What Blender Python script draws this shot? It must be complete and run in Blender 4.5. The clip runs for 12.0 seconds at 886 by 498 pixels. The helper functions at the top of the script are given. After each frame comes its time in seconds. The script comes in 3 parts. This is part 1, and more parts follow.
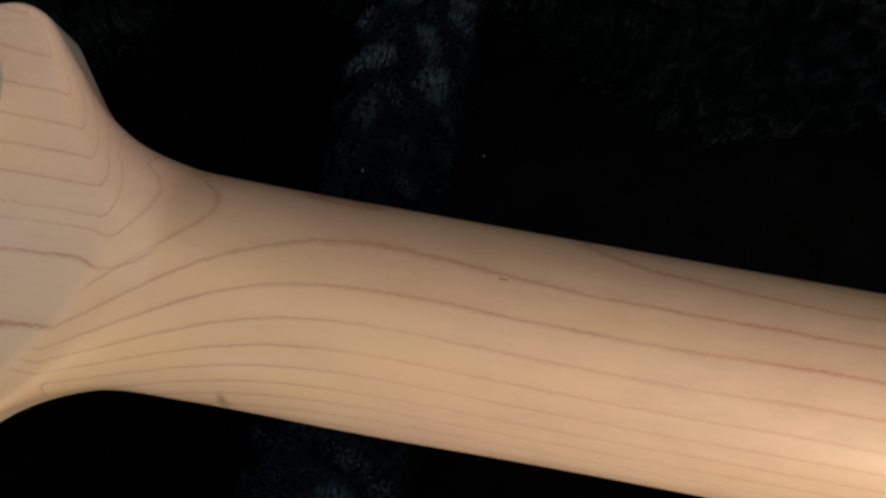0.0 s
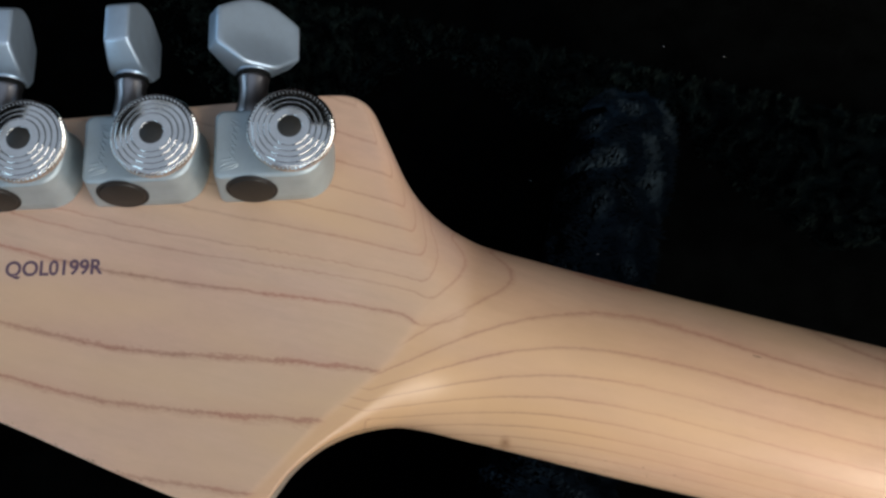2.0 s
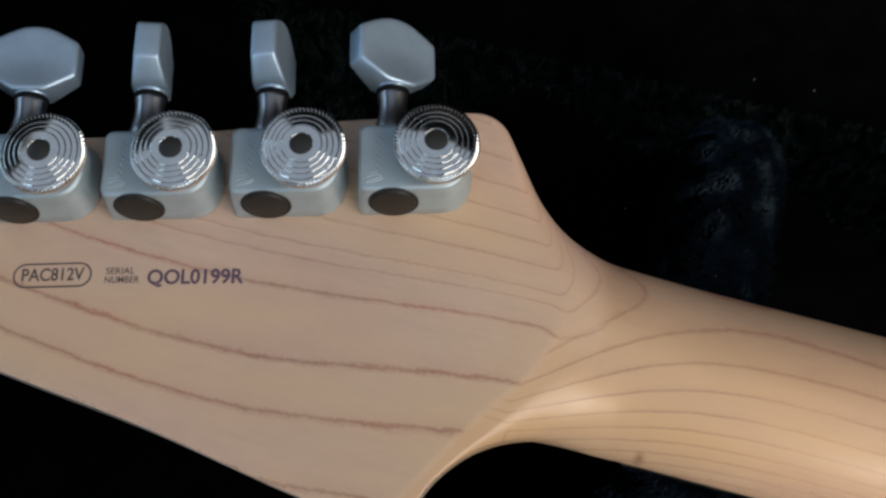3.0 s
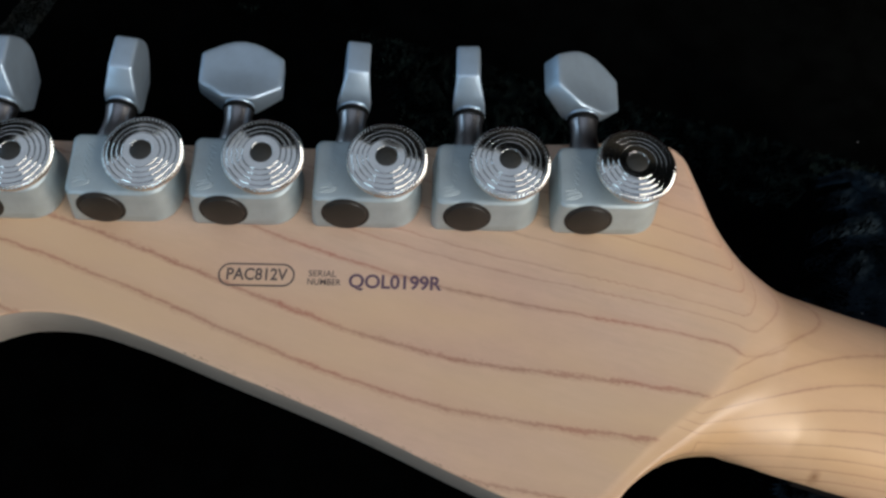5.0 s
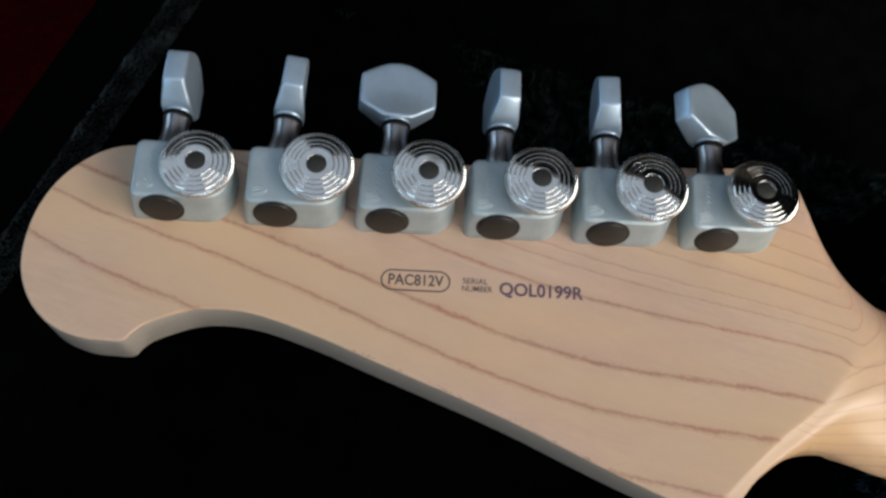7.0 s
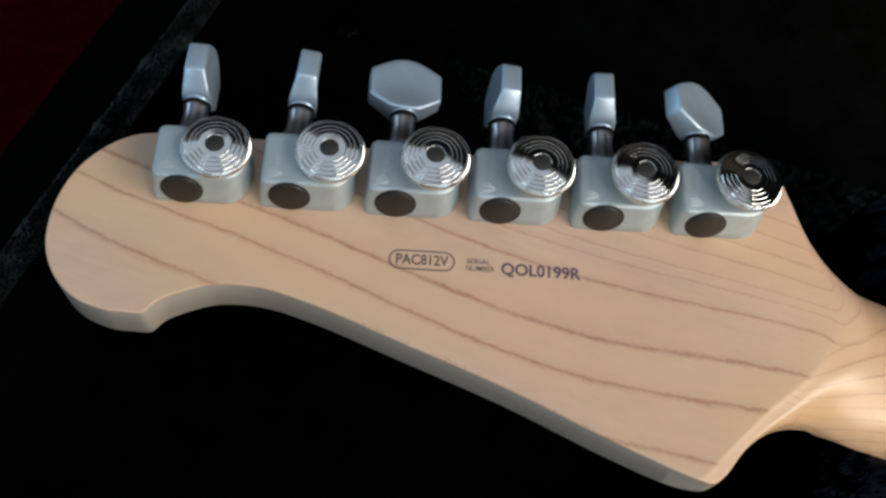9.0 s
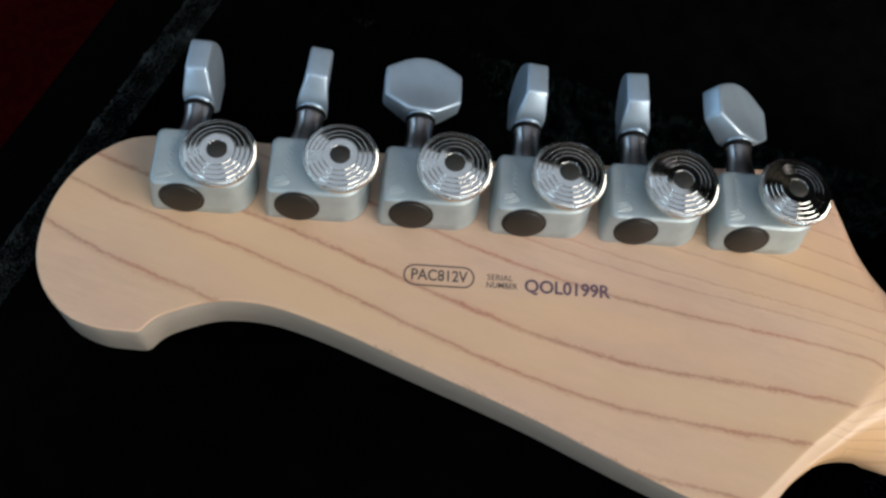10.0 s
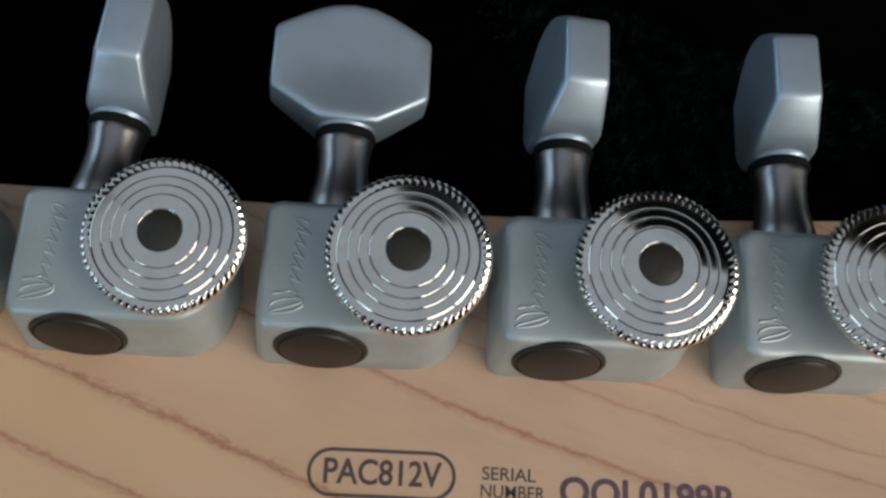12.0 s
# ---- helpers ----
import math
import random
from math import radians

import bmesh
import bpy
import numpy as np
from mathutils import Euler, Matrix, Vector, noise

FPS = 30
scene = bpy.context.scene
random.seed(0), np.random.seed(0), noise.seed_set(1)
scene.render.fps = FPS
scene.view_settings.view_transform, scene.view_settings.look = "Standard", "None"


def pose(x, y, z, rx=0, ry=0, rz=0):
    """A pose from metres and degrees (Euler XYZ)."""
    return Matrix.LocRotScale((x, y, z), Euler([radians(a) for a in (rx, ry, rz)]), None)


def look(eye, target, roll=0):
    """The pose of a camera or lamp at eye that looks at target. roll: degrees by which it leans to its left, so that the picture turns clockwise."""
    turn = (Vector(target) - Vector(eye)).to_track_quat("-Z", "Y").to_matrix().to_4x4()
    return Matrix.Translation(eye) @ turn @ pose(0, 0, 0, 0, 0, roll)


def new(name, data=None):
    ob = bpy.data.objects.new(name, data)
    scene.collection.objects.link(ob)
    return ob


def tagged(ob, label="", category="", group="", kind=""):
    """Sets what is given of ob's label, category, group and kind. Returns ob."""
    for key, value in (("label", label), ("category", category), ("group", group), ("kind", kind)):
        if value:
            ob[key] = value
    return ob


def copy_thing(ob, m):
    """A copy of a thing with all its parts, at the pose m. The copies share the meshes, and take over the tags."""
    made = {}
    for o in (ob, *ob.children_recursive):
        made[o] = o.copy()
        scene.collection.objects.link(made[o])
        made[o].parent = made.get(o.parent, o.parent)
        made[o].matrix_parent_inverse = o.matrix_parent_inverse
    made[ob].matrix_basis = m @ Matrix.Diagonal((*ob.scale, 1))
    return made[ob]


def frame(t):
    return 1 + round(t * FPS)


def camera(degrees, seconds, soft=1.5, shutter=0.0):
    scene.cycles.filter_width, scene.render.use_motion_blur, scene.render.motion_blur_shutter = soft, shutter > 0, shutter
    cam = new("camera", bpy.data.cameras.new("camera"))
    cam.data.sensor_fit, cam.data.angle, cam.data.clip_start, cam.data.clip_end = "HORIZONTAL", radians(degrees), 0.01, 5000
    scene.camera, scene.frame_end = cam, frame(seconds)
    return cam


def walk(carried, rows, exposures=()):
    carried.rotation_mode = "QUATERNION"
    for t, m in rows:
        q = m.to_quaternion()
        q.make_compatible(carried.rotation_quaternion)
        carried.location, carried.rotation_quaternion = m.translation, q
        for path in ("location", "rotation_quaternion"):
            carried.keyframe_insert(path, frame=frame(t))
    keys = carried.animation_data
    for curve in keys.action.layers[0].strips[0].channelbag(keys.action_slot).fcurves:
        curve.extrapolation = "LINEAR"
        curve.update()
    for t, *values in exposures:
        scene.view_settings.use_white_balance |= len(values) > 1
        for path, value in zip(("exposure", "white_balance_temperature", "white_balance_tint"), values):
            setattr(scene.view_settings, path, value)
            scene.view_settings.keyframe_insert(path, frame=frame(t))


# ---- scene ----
MM = 0.001

# ---- camera ----
cam = camera(47.50, 12.0, soft=2.7)
PATH = [
    (0, (0.21060, -0.06973, 0.14807), (0.19545, -0.02648, -0.04660), -24.77),
    (0.5, (0.19792, -0.07335, 0.16217), (0.18536, -0.02763, -0.03213), -20.09),
    (1, (0.18261, -0.07315, 0.17012), (0.17195, -0.02746, -0.02430), -16.54),
    (1.5, (0.16853, -0.07089, 0.17952), (0.16221, -0.02424, -0.01486), -10.47),
    (2, (0.15294, -0.07216, 0.18337), (0.14969, -0.01723, -0.00891), -5.36),
    (2.5, (0.14046, -0.08058, 0.18351), (0.13673, -0.01495, -0.00538), -4.34),
    (3, (0.12730, -0.07863, 0.18446), (0.12345, -0.01448, -0.00493), -4.46),
    (3.5, (0.11245, -0.08140, 0.18578), (0.11003, -0.01528, -0.00298), -2.28),
    (5.5, (0.07106, -0.09594, 0.19226), (0.07549, -0.01510, 0.00938), 4.68),
    (6, (0.05681, -0.08744, 0.19903), (0.06405, -0.01473, 0.01285), 7.44),
    (6.5, (0.04824, -0.08743, 0.20396), (0.05700, -0.01664, 0.01712), 9.32),
    (7, (0.04299, -0.09670, 0.20819), (0.05241, -0.02138, 0.02316), 9.87),
    (7.5, (0.04128, -0.11126, 0.20878), (0.05172, -0.02773, 0.02736), 9.90),
    (9.5, (0.03752, -0.11837, 0.21205), (0.04996, -0.03183, 0.03217), 11.47),
    (10, (0.03872, -0.10373, 0.19973), (0.04750, -0.02138, 0.01768), 9.73),
    (10.5, (0.04625, -0.07730, 0.16361), (0.05414, -0.00357, -0.02214), 9.60),
    (11, (0.04602, -0.05451, 0.13934), (0.05164, 0.01631, -0.04762), 8.05),
    (11.5, (0.04604, -0.04449, 0.12583), (0.05161, 0.02129, -0.06296), 8.35),
    (12, (0.04913, -0.03062, 0.10647), (0.05603, 0.03294, -0.08304), 9.34),
]
walk(cam, [(t, look(eye, target, roll)) for t, eye, target, roll in PATH],
     [(0, -0.72, 6250, 11), (1, -0.49, 6000, 12), (1.5, -0.43, 5950, 12), (3, -0.57, 5900, 11), (3.5, -0.55, 5900, 11), (6.5, -0.28, 6200, 11), (7.5, -0.2, 6100, 11),
      (9.5, -0.12, 6250, 11), (10.5, -0.18, 6250, 10), (11, -0.28, 6500, 12), (11.5, -0.4, 6800, 14), (12, -0.57, 6600, 11)])

# ---- light ----
TURN = radians(-24.2)   # the room stands askew to the guitar
ROOM = Matrix.Rotation(TURN, 4, "Z")
FLOOR_Z, CEIL_Z = -0.105, 1.7
X0, X1, Y0, Y1 = -1.7, 0.85, -1.9, 1.26

world = bpy.data.worlds.new("sky")
scene.world = world
world.use_nodes = True
sky = world.node_tree.nodes.new("ShaderNodeTexSky")
sky.sky_type, sky.sun_disc = "NISHITA", False
sky.sun_elevation, sky.sun_rotation = radians(33), radians(168)
world.node_tree.links.new(sky.outputs[0], world.node_tree.nodes["Background"].inputs[0])
world.node_tree.nodes["Background"].inputs[1].default_value = 0.08


def opening_light(name, at, facing, wide, high, watts, colour):
    """An area lamp in an opening of the unseen room, added for light."""
    lamp = bpy.data.lights.new(name, "AREA")
    lamp.shape, lamp.size, lamp.size_y = "RECTANGLE", wide, high
    lamp.energy, lamp.color = watts, colour
    ob = new(name, lamp)
    ob.matrix_world = ROOM @ look(at, Vector(at) + Vector(facing))
    return ob


sun = bpy.data.lights.new("sun", "SUN")   # added low hazy sun; the unseen east window's edge confines it to the neck
sun.energy, sun.angle, sun.color = 9.0, radians(11), (1.0, 0.82, 0.57)
new("sun", sun).matrix_world = look((0.22, -0.68, 0.46), (0, 0, 0))

WIN_A = (-1.1, -0.3, 0.45, 1.15)    # unseen cool window in the south wall: x0, x1, z0, z1
WIN_B = (-0.74, -0.14, 0.16, 1.0)     # unseen warm east window, its edge keeps sun off the headstock: y0, y1, z0, z1
FILL_E = (-0.06, 0.36, 0.40, 0.85)     # lamp opening added beside it for the highlight along the ridge
WIN_C = (-1.21, 0.84, -1.8, 1.02)    # assumed roof opening, the bright field the wheels mirror: x0, x1, y0, y1
FILL_D = (-0.6, 0.4, 0.35, 1.15)     # cool fill opening added in the west wall for the buttons: y0, y1, z0, z1
opening_light("opening_lamp", ((WIN_A[0] + WIN_A[1]) / 2, Y0 - 0.04, (WIN_A[2] + WIN_A[3]) / 2), (0, 1, 0), WIN_A[1] - WIN_A[0], WIN_A[3] - WIN_A[2], 11.5, (0.60, 0.84, 1.0))
opening_light("opening_lamp", (X1 + 0.04, (WIN_B[0] + WIN_B[1]) / 2, (WIN_B[2] + WIN_B[3]) / 2), (-1, 0, 0), WIN_B[1] - WIN_B[0], WIN_B[3] - WIN_B[2], 9.5, (1.0, 0.90, 0.76))
opening_light("opening_lamp", (X1 + 0.04, (FILL_E[0] + FILL_E[1]) / 2, (FILL_E[2] + FILL_E[3]) / 2), (-1, 0, 0), FILL_E[1] - FILL_E[0], FILL_E[3] - FILL_E[2], 8.5, (1.0, 0.93, 0.83))
opening_light("opening_lamp", ((WIN_C[0] + WIN_C[1]) / 2, (WIN_C[2] + WIN_C[3]) / 2, CEIL_Z + 0.05), (0, 0.0001, -1), WIN_C[1] - WIN_C[0], WIN_C[3] - WIN_C[2], 7.4, (0.92, 0.97, 0.98))
opening_light("opening_lamp", (X0 - 0.04, (FILL_D[0] + FILL_D[1]) / 2, (FILL_D[2] + FILL_D[3]) / 2), (1, 0, 0), FILL_D[1] - FILL_D[0], FILL_D[3] - FILL_D[2], 7.0, (0.56, 0.80, 1.0))


# ---- materials ----
class Nodes:
    """A small wrapper for building node materials."""

    def __init__(self, name):
        self.mat = bpy.data.materials.new(name)
        self.mat.use_nodes = True
        self.tree = self.mat.node_tree
        self.shader = self.tree.nodes["Principled BSDF"]
        self.coords = self.tree.nodes.new("ShaderNodeTexCoord").outputs["Object"]

    def set(self, **values):
        for key, value in values.items():
            socket = self.shader.inputs[key.replace("_", " ")]
            if hasattr(value, "is_linked"):
                self.tree.links.new(value, socket)
            else:
                socket.default_value = value
        return self

    def math(self, how, a, b=None, clamp=False):
        n = self.tree.nodes.new("ShaderNodeMath")
        n.operation, n.use_clamp = how, clamp
        for i, v in enumerate((a, b)):
            if v is None:
                continue
            if hasattr(v, "is_linked"):
                self.tree.links.new(v, n.inputs[i])
            else:
                n.inputs[i].default_value = v
        return n.outputs[0]

    def stretch(self, scale, turn=0.0):
        """Coordinates turned by the grain's angle, then scaled along and across it."""
        n = self.tree.nodes.new("ShaderNodeMapping")
        n.vector_type = "TEXTURE"
        n.inputs["Scale"].default_value = tuple(1 / v for v in scale)
        n.inputs["Rotation"].default_value = (0, 0, turn)
        self.tree.links.new(self.coords, n.inputs["Vector"])
        return n.outputs[0]

    def noise(self, scale, detail=4.0, rough=0.55, vector=None):
        n = self.tree.nodes.new("ShaderNodeTexNoise")
        n.inputs["Scale"].default_value, n.inputs["Detail"].default_value, n.inputs["Roughness"].default_value = scale, detail, rough
        self.tree.links.new(vector or self.coords, n.inputs["Vector"])
        return n.outputs["Fac"]

    def ramp(self, fac, stops):
        n = self.tree.nodes.new("ShaderNodeValToRGB")
        while len(n.color_ramp.elements) < len(stops):
            n.color_ramp.elements.new(0.5)
        for e, (at, c) in zip(n.color_ramp.elements, stops):
            e.position = at
            e.color = (*c, 1) if len(c) == 3 else c
        self.tree.links.new(fac, n.inputs["Fac"])
        return n.outputs["Color"]

    def mix(self, fac, a, b, how="MIX"):
        n = self.tree.nodes.new("ShaderNodeMix")
        n.data_type, n.blend_type = "RGBA", how
        for i, v in ((0, fac), (6, a), (7, b)):
            if hasattr(v, "is_linked"):
                self.tree.links.new(v, n.inputs[i])
            elif i == 0:
                n.inputs[i].default_value = v
            else:
                n.inputs[i].default_value = (*v, 1)
        return n.outputs[2]

    def bump(self, fac, strength, depth):
        n = self.tree.nodes.new("ShaderNodeBump")
        n.inputs["Strength"].default_value, n.inputs["Distance"].default_value = strength, depth
        self.tree.links.new(fac, n.inputs["Height"])
        self.tree.links.new(n.outputs[0], self.shader.inputs["Normal"])
        return self


def grey(v):
    return (v, v, v)


def make_maple():
    """Satin maple: growth rings follow the ring field stored on the mesh."""
    m = Nodes("satin_maple")
    ring = m.tree.nodes.new("ShaderNodeAttribute")
    ring.attribute_name = "ring"
    along = m.stretch((160, 420, 420), radians(-16))
    wob = m.math("MULTIPLY", m.math("SUBTRACT", m.noise(1.0, 3, 0.6, along), 0.5), 0.13)
    slow = m.math("MULTIPLY", m.math("SUBTRACT", m.noise(60, 2, 0.5), 0.5), 0.05)
    jag = m.math("MULTIPLY", m.math("SUBTRACT", m.noise(1.0, 3, 0.7, m.stretch((900, 1800, 1800), radians(-16))), 0.5), 0.13)
    wander = m.math("ADD", m.math("ADD", wob, slow), jag)

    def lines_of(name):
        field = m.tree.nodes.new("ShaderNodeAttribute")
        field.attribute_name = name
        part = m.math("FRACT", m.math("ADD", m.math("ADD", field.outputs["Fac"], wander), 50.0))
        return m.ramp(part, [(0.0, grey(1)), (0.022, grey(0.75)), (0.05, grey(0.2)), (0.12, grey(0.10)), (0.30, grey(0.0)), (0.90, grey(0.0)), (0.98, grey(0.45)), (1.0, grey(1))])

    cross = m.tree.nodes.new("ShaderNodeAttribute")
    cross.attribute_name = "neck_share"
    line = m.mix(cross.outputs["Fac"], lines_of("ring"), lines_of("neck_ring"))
    power = m.ramp(m.noise(45, 3, 0.6), [(0.25, grey(0.45)), (0.7, grey(1.0))])
    line = m.math("MULTIPLY", line, power)
    faint = m.ramp(m.math("MULTIPLY", ring.outputs["Fac"], 0.1), [(0.51, grey(1)), (0.60, grey(0.62))])
    line = m.math("MULTIPLY", line, faint)
    line = m.math("MULTIPLY", line, m.math("SUBTRACT", 1.0, m.math("MULTIPLY", cross.outputs["Fac"], 0.15)))
    streak = m.noise(1.0, 5, 0.65, m.stretch((70, 900, 900), radians(-16)))
    blotch = m.noise(28, 4, 0.55)
    base = m.mix(m.ramp(streak, [(0.3, grey(0)), (0.75, grey(1))]), (0.605, 0.422, 0.298), (0.660, 0.466, 0.338))
    base = m.mix(m.ramp(blotch, [(0.35, grey(0)), (0.7, grey(0.5))]), base, (0.560, 0.374, 0.255))
    blush = m.noise(1.0, 2, 0.5, m.stretch((16, 45, 45), radians(-16)))
    base = m.mix(m.ramp(blush, [(0.42, grey(0)), (0.68, grey(0.6))]), base, (0.61, 0.385, 0.290))
    flecks = m.noise(1.0, 2, 0.5, m.stretch((420, 2600, 2600), radians(-16)))
    base = m.mix(m.ramp(flecks, [(0.66, grey(0)), (0.78, grey(0.2))]), base, (0.42, 0.25, 0.14))
    mottle = m.noise(1.0, 5, 0.7, m.stretch((110, 260, 260), radians(-16)))
    base = m.mix(1.0, base, m.ramp(mottle, [(0.3, grey(0.93)), (0.7, grey(1.05))]), "MULTIPLY")
    gold = m.noise(1.0, 3, 0.55, m.stretch((9, 30, 30), radians(-16)))
    base = m.mix(m.ramp(gold, [(0.42, grey(0)), (0.64, grey(0.85))]), base, (0.67, 0.45, 0.262))
    base = m.mix(cross.outputs["Fac"], base, (0.93, 0.885, 0.80), "MULTIPLY")   # yellower lacquer on the neck; the tint also darkens it for shade
    red = m.ramp(m.noise(22, 2, 0.5), [(0.4, grey(0)), (0.65, grey(1))])
    base = m.mix(m.math("MULTIPLY", line, 0.95), base, m.mix(red, (0.27, 0.125, 0.075), (0.39, 0.145, 0.088)))
    # the side walls are paler and greyer than the face
    side = m.tree.nodes.new("ShaderNodeAttribute")
    side.attribute_name = "side"
    pale = m.mix(m.ramp(m.noise(1.0, 4, 0.6, m.stretch((90, 300, 700), radians(-16))), [(0.35, grey(0)), (0.7, grey(1))]), (0.43, 0.395, 0.34), (0.49, 0.455, 0.40))
    base = m.mix(m.math("MULTIPLY", side.outputs["Fac"], 0.85), base, pale)
    # a pin knot on the neck's lower side
    flat = m.tree.nodes.new("ShaderNodeMapping")
    flat.inputs["Location"].default_value = (-0.1603, 0.0553, 0)
    flat.inputs["Scale"].default_value = (1, 1, 0)
    m.tree.links.new(m.coords, flat.inputs["Vector"])
    gap = m.tree.nodes.new("ShaderNodeVectorMath")
    gap.operation = "LENGTH"
    m.tree.links.new(flat.outputs[0], gap.inputs[0])
    near = m.math("ADD", m.math("MULTIPLY", gap.outputs["Value"], 400.0), m.math("MULTIPLY", m.noise(900, 3, 0.6), 0.35))
    base = m.mix(m.ramp(near, [(0.22, grey(0.8)), (0.42, grey(0.45)), (0.75, grey(0))]), base, (0.26, 0.13, 0.06))
    m.set(Base_Color=base, Roughness=m.math("ADD", m.math("MULTIPLY", blotch, 0.12), 0.24), Specular_IOR_Level=0.5)
    m.bump(m.math("ADD", m.math("MULTIPLY", line, -0.5), m.math("MULTIPLY", streak, 0.5)), 0.08, 0.0003)
    return m.mat


def make_metal(name, colour, rough, vary=0.08, grain=2500, depth=0.00002, strength=0.15, metal=1.0):
    m = Nodes(name)
    n = m.noise(grain, 2, 0.5)
    wear = m.noise(240, 4, 0.6)
    m.set(Base_Color=m.mix(m.ramp(wear, [(0.35, grey(0)), (0.75, grey(1))]), colour, tuple(c * 0.88 for c in colour)), Metallic=metal,
          Roughness=m.math("ADD", m.math("MULTIPLY", wear, vary), rough - vary / 2))
    m.bump(n, strength, depth)
    return m.mat


def make_plain(name, colour, rough, vary=0.25, grain=600, depth=0.0001, strength=0.3, spec=0.5):
    m = Nodes(name)
    n = m.noise(grain, 4, 0.6)
    m.set(Base_Color=m.mix(m.ramp(n, [(0.3, grey(0)), (0.7, grey(1))]), colour, tuple(c * (1 - vary) for c in colour)), Roughness=rough, Specular_IOR_Level=spec)
    m.bump(n, strength, depth)
    return m.mat


def make_plush():
    m = Nodes("black_plush")
    n = m.noise(900, 5, 0.7)
    big = m.noise(110, 3, 0.6)
    m.set(Base_Color=m.mix(m.ramp(big, [(0.35, grey(0)), (0.7, grey(1))]), (0.0003, 0.0004, 0.0004), (0.0010, 0.0013, 0.0014)), Roughness=0.95, Specular_IOR_Level=0.015,
          Sheen_Weight=m.math("MULTIPLY", m.ramp(n, [(0.4, grey(0)), (0.75, grey(1))]), 0.004), Sheen_Roughness=0.4, Sheen_Tint=(0.62, 0.8, 0.95, 1))
    m.bump(n, 0.8, 0.002)
    return m.mat


MAPLE = make_maple()
PEARL = make_metal("satin_button_chrome", (0.54, 0.67, 0.79), 0.43, 0.1, 1700, 0.00003, 0.28, 0.75)
SATIN = make_metal("satin_chrome", (0.515, 0.60, 0.625), 0.52, 0.1, 1700, 0.00003, 0.35, 0.7)
CHROME = make_metal("polished_chrome", (0.84, 0.835, 0.79), 0.08, 0.07, 4000, 0.000004, 0.06)
NICKEL = make_metal("dark_nickel", (0.38, 0.37, 0.375), 0.33, 0.2)
CAPS = make_plain("brown_cap", (0.018, 0.0155, 0.012), 0.46, 0.3, 1500, 0.00002)
CORE = make_plain("dull_post_end", (0.030, 0.029, 0.024), 0.45, 0.4, 1800, 0.00003)
RUBBER = make_plain("black_rubber", (0.006, 0.007, 0.007), 0.75, spec=0.2)
ROSEWOOD = make_plain("dark_rosewood", (0.009, 0.006, 0.005), 0.55, 0.5, 300, 0.0002)
INK = make_plain("violet_ink", (0.150, 0.090, 0.130), 0.6, 0.45, 1600, 0.00001)
INK_DARK = make_plain("brown_ink", (0.115, 0.083, 0.078), 0.6, 0.45, 1600, 0.00001)
PLUSH = make_plush()
SHELL = make_plain("near_black_shell", (0.0012, 0.0012, 0.0012), 0.95, 0.3, 500, 0.0004, 0.3, 0.015)
CARPET = make_plain("dark_red_carpet", (0.037, 0.0007, 0.0011), 0.95, 0.45, 260, 0.002, 0.6, 0.02)
DARK_SURROUND = make_plain("dark_surround", (0.011, 0.0105, 0.010), 0.8, 0.3, 30, 0.001, 0.3, 0.1)


# ---- builders ----
def link_mesh(name, verts, faces, material, parent=None, smooth=True, label="", scale=MM):
    me = bpy.data.meshes.new(name)
    me.from_pydata([tuple(c * scale for c in v) for v in verts], [], faces)
    me.materials.append(material)
    if smooth:
        me.shade_smooth()
    ob = new(name, me)
    ob.parent = parent
    if label:
        ob["label"] = label
    return ob


def part(name, bm, material, parent=None, label="", smooth=False):
    """Links a bmesh as one mesh object under a thing or a part."""
    bmesh.ops.recalc_face_normals(bm, faces=bm.faces)
    me = bpy.data.meshes.new(name)
    bm.to_mesh(me)
    bm.free()
    me.materials.append(material)
    if smooth:
        me.shade_smooth()
    ob = new(name, me)
    ob.parent = parent
    if label:
        ob["label"] = label
    return ob


def crease(ob, degrees):
    """Smooth shading that breaks at edges sharper than the angle."""
    bm = bmesh.new()
    bm.from_mesh(ob.data)
    for e in bm.edges:
        e.smooth = len(e.link_faces) == 2 and e.calc_face_angle(0) < radians(degrees)
    bm.to_mesh(ob.data)
    bm.free()
    return ob


def loft(rings, close_first=True, close_last=True):
    """Vertices and faces of a skin over closed rings of equal count."""
    n = len(rings[0])
    verts = [p for r in rings for p in r]
    faces = []
    for k in range(len(rings) - 1):
        for i in range(n):
            j = (i + 1) % n
            faces.append((k * n + i, k * n + j, (k + 1) * n + j, (k + 1) * n + i))
    if close_first:
        faces.append(tuple(range(n))[::-1])
    if close_last:
        faces.append(tuple((len(rings) - 1) * n + i for i in range(n)))
    return verts, faces


def lathe(profile, n=64):
    """Rings about z from (radius, z)."""
    return [[(r * math.cos(a), r * math.sin(a), z) for a in (2 * math.pi * i / n for i in range(n))] for r, z in profile]


def along_y(rings):
    return [[(x, z, -y) for x, y, z in r] for r in rings]


def slab(bm, x0, x1, y0, y1, z0, z1):
    bmesh.ops.create_cube(bm, size=1, matrix=Matrix.Translation(((x0 + x1) / 2, (y0 + y1) / 2, (z0 + z1) / 2)) @ Matrix.Diagonal((x1 - x0, y1 - y0, z1 - z0, 1)))


# ---- room ----
def wall(name, boxes, material, label):
    bm = bmesh.new()
    for b in boxes:
        slab(bm, *b)
    ob = part(name, bm, material)
    ob.matrix_world = ROOM
    return tagged(ob, label, "wall", kind="structure")


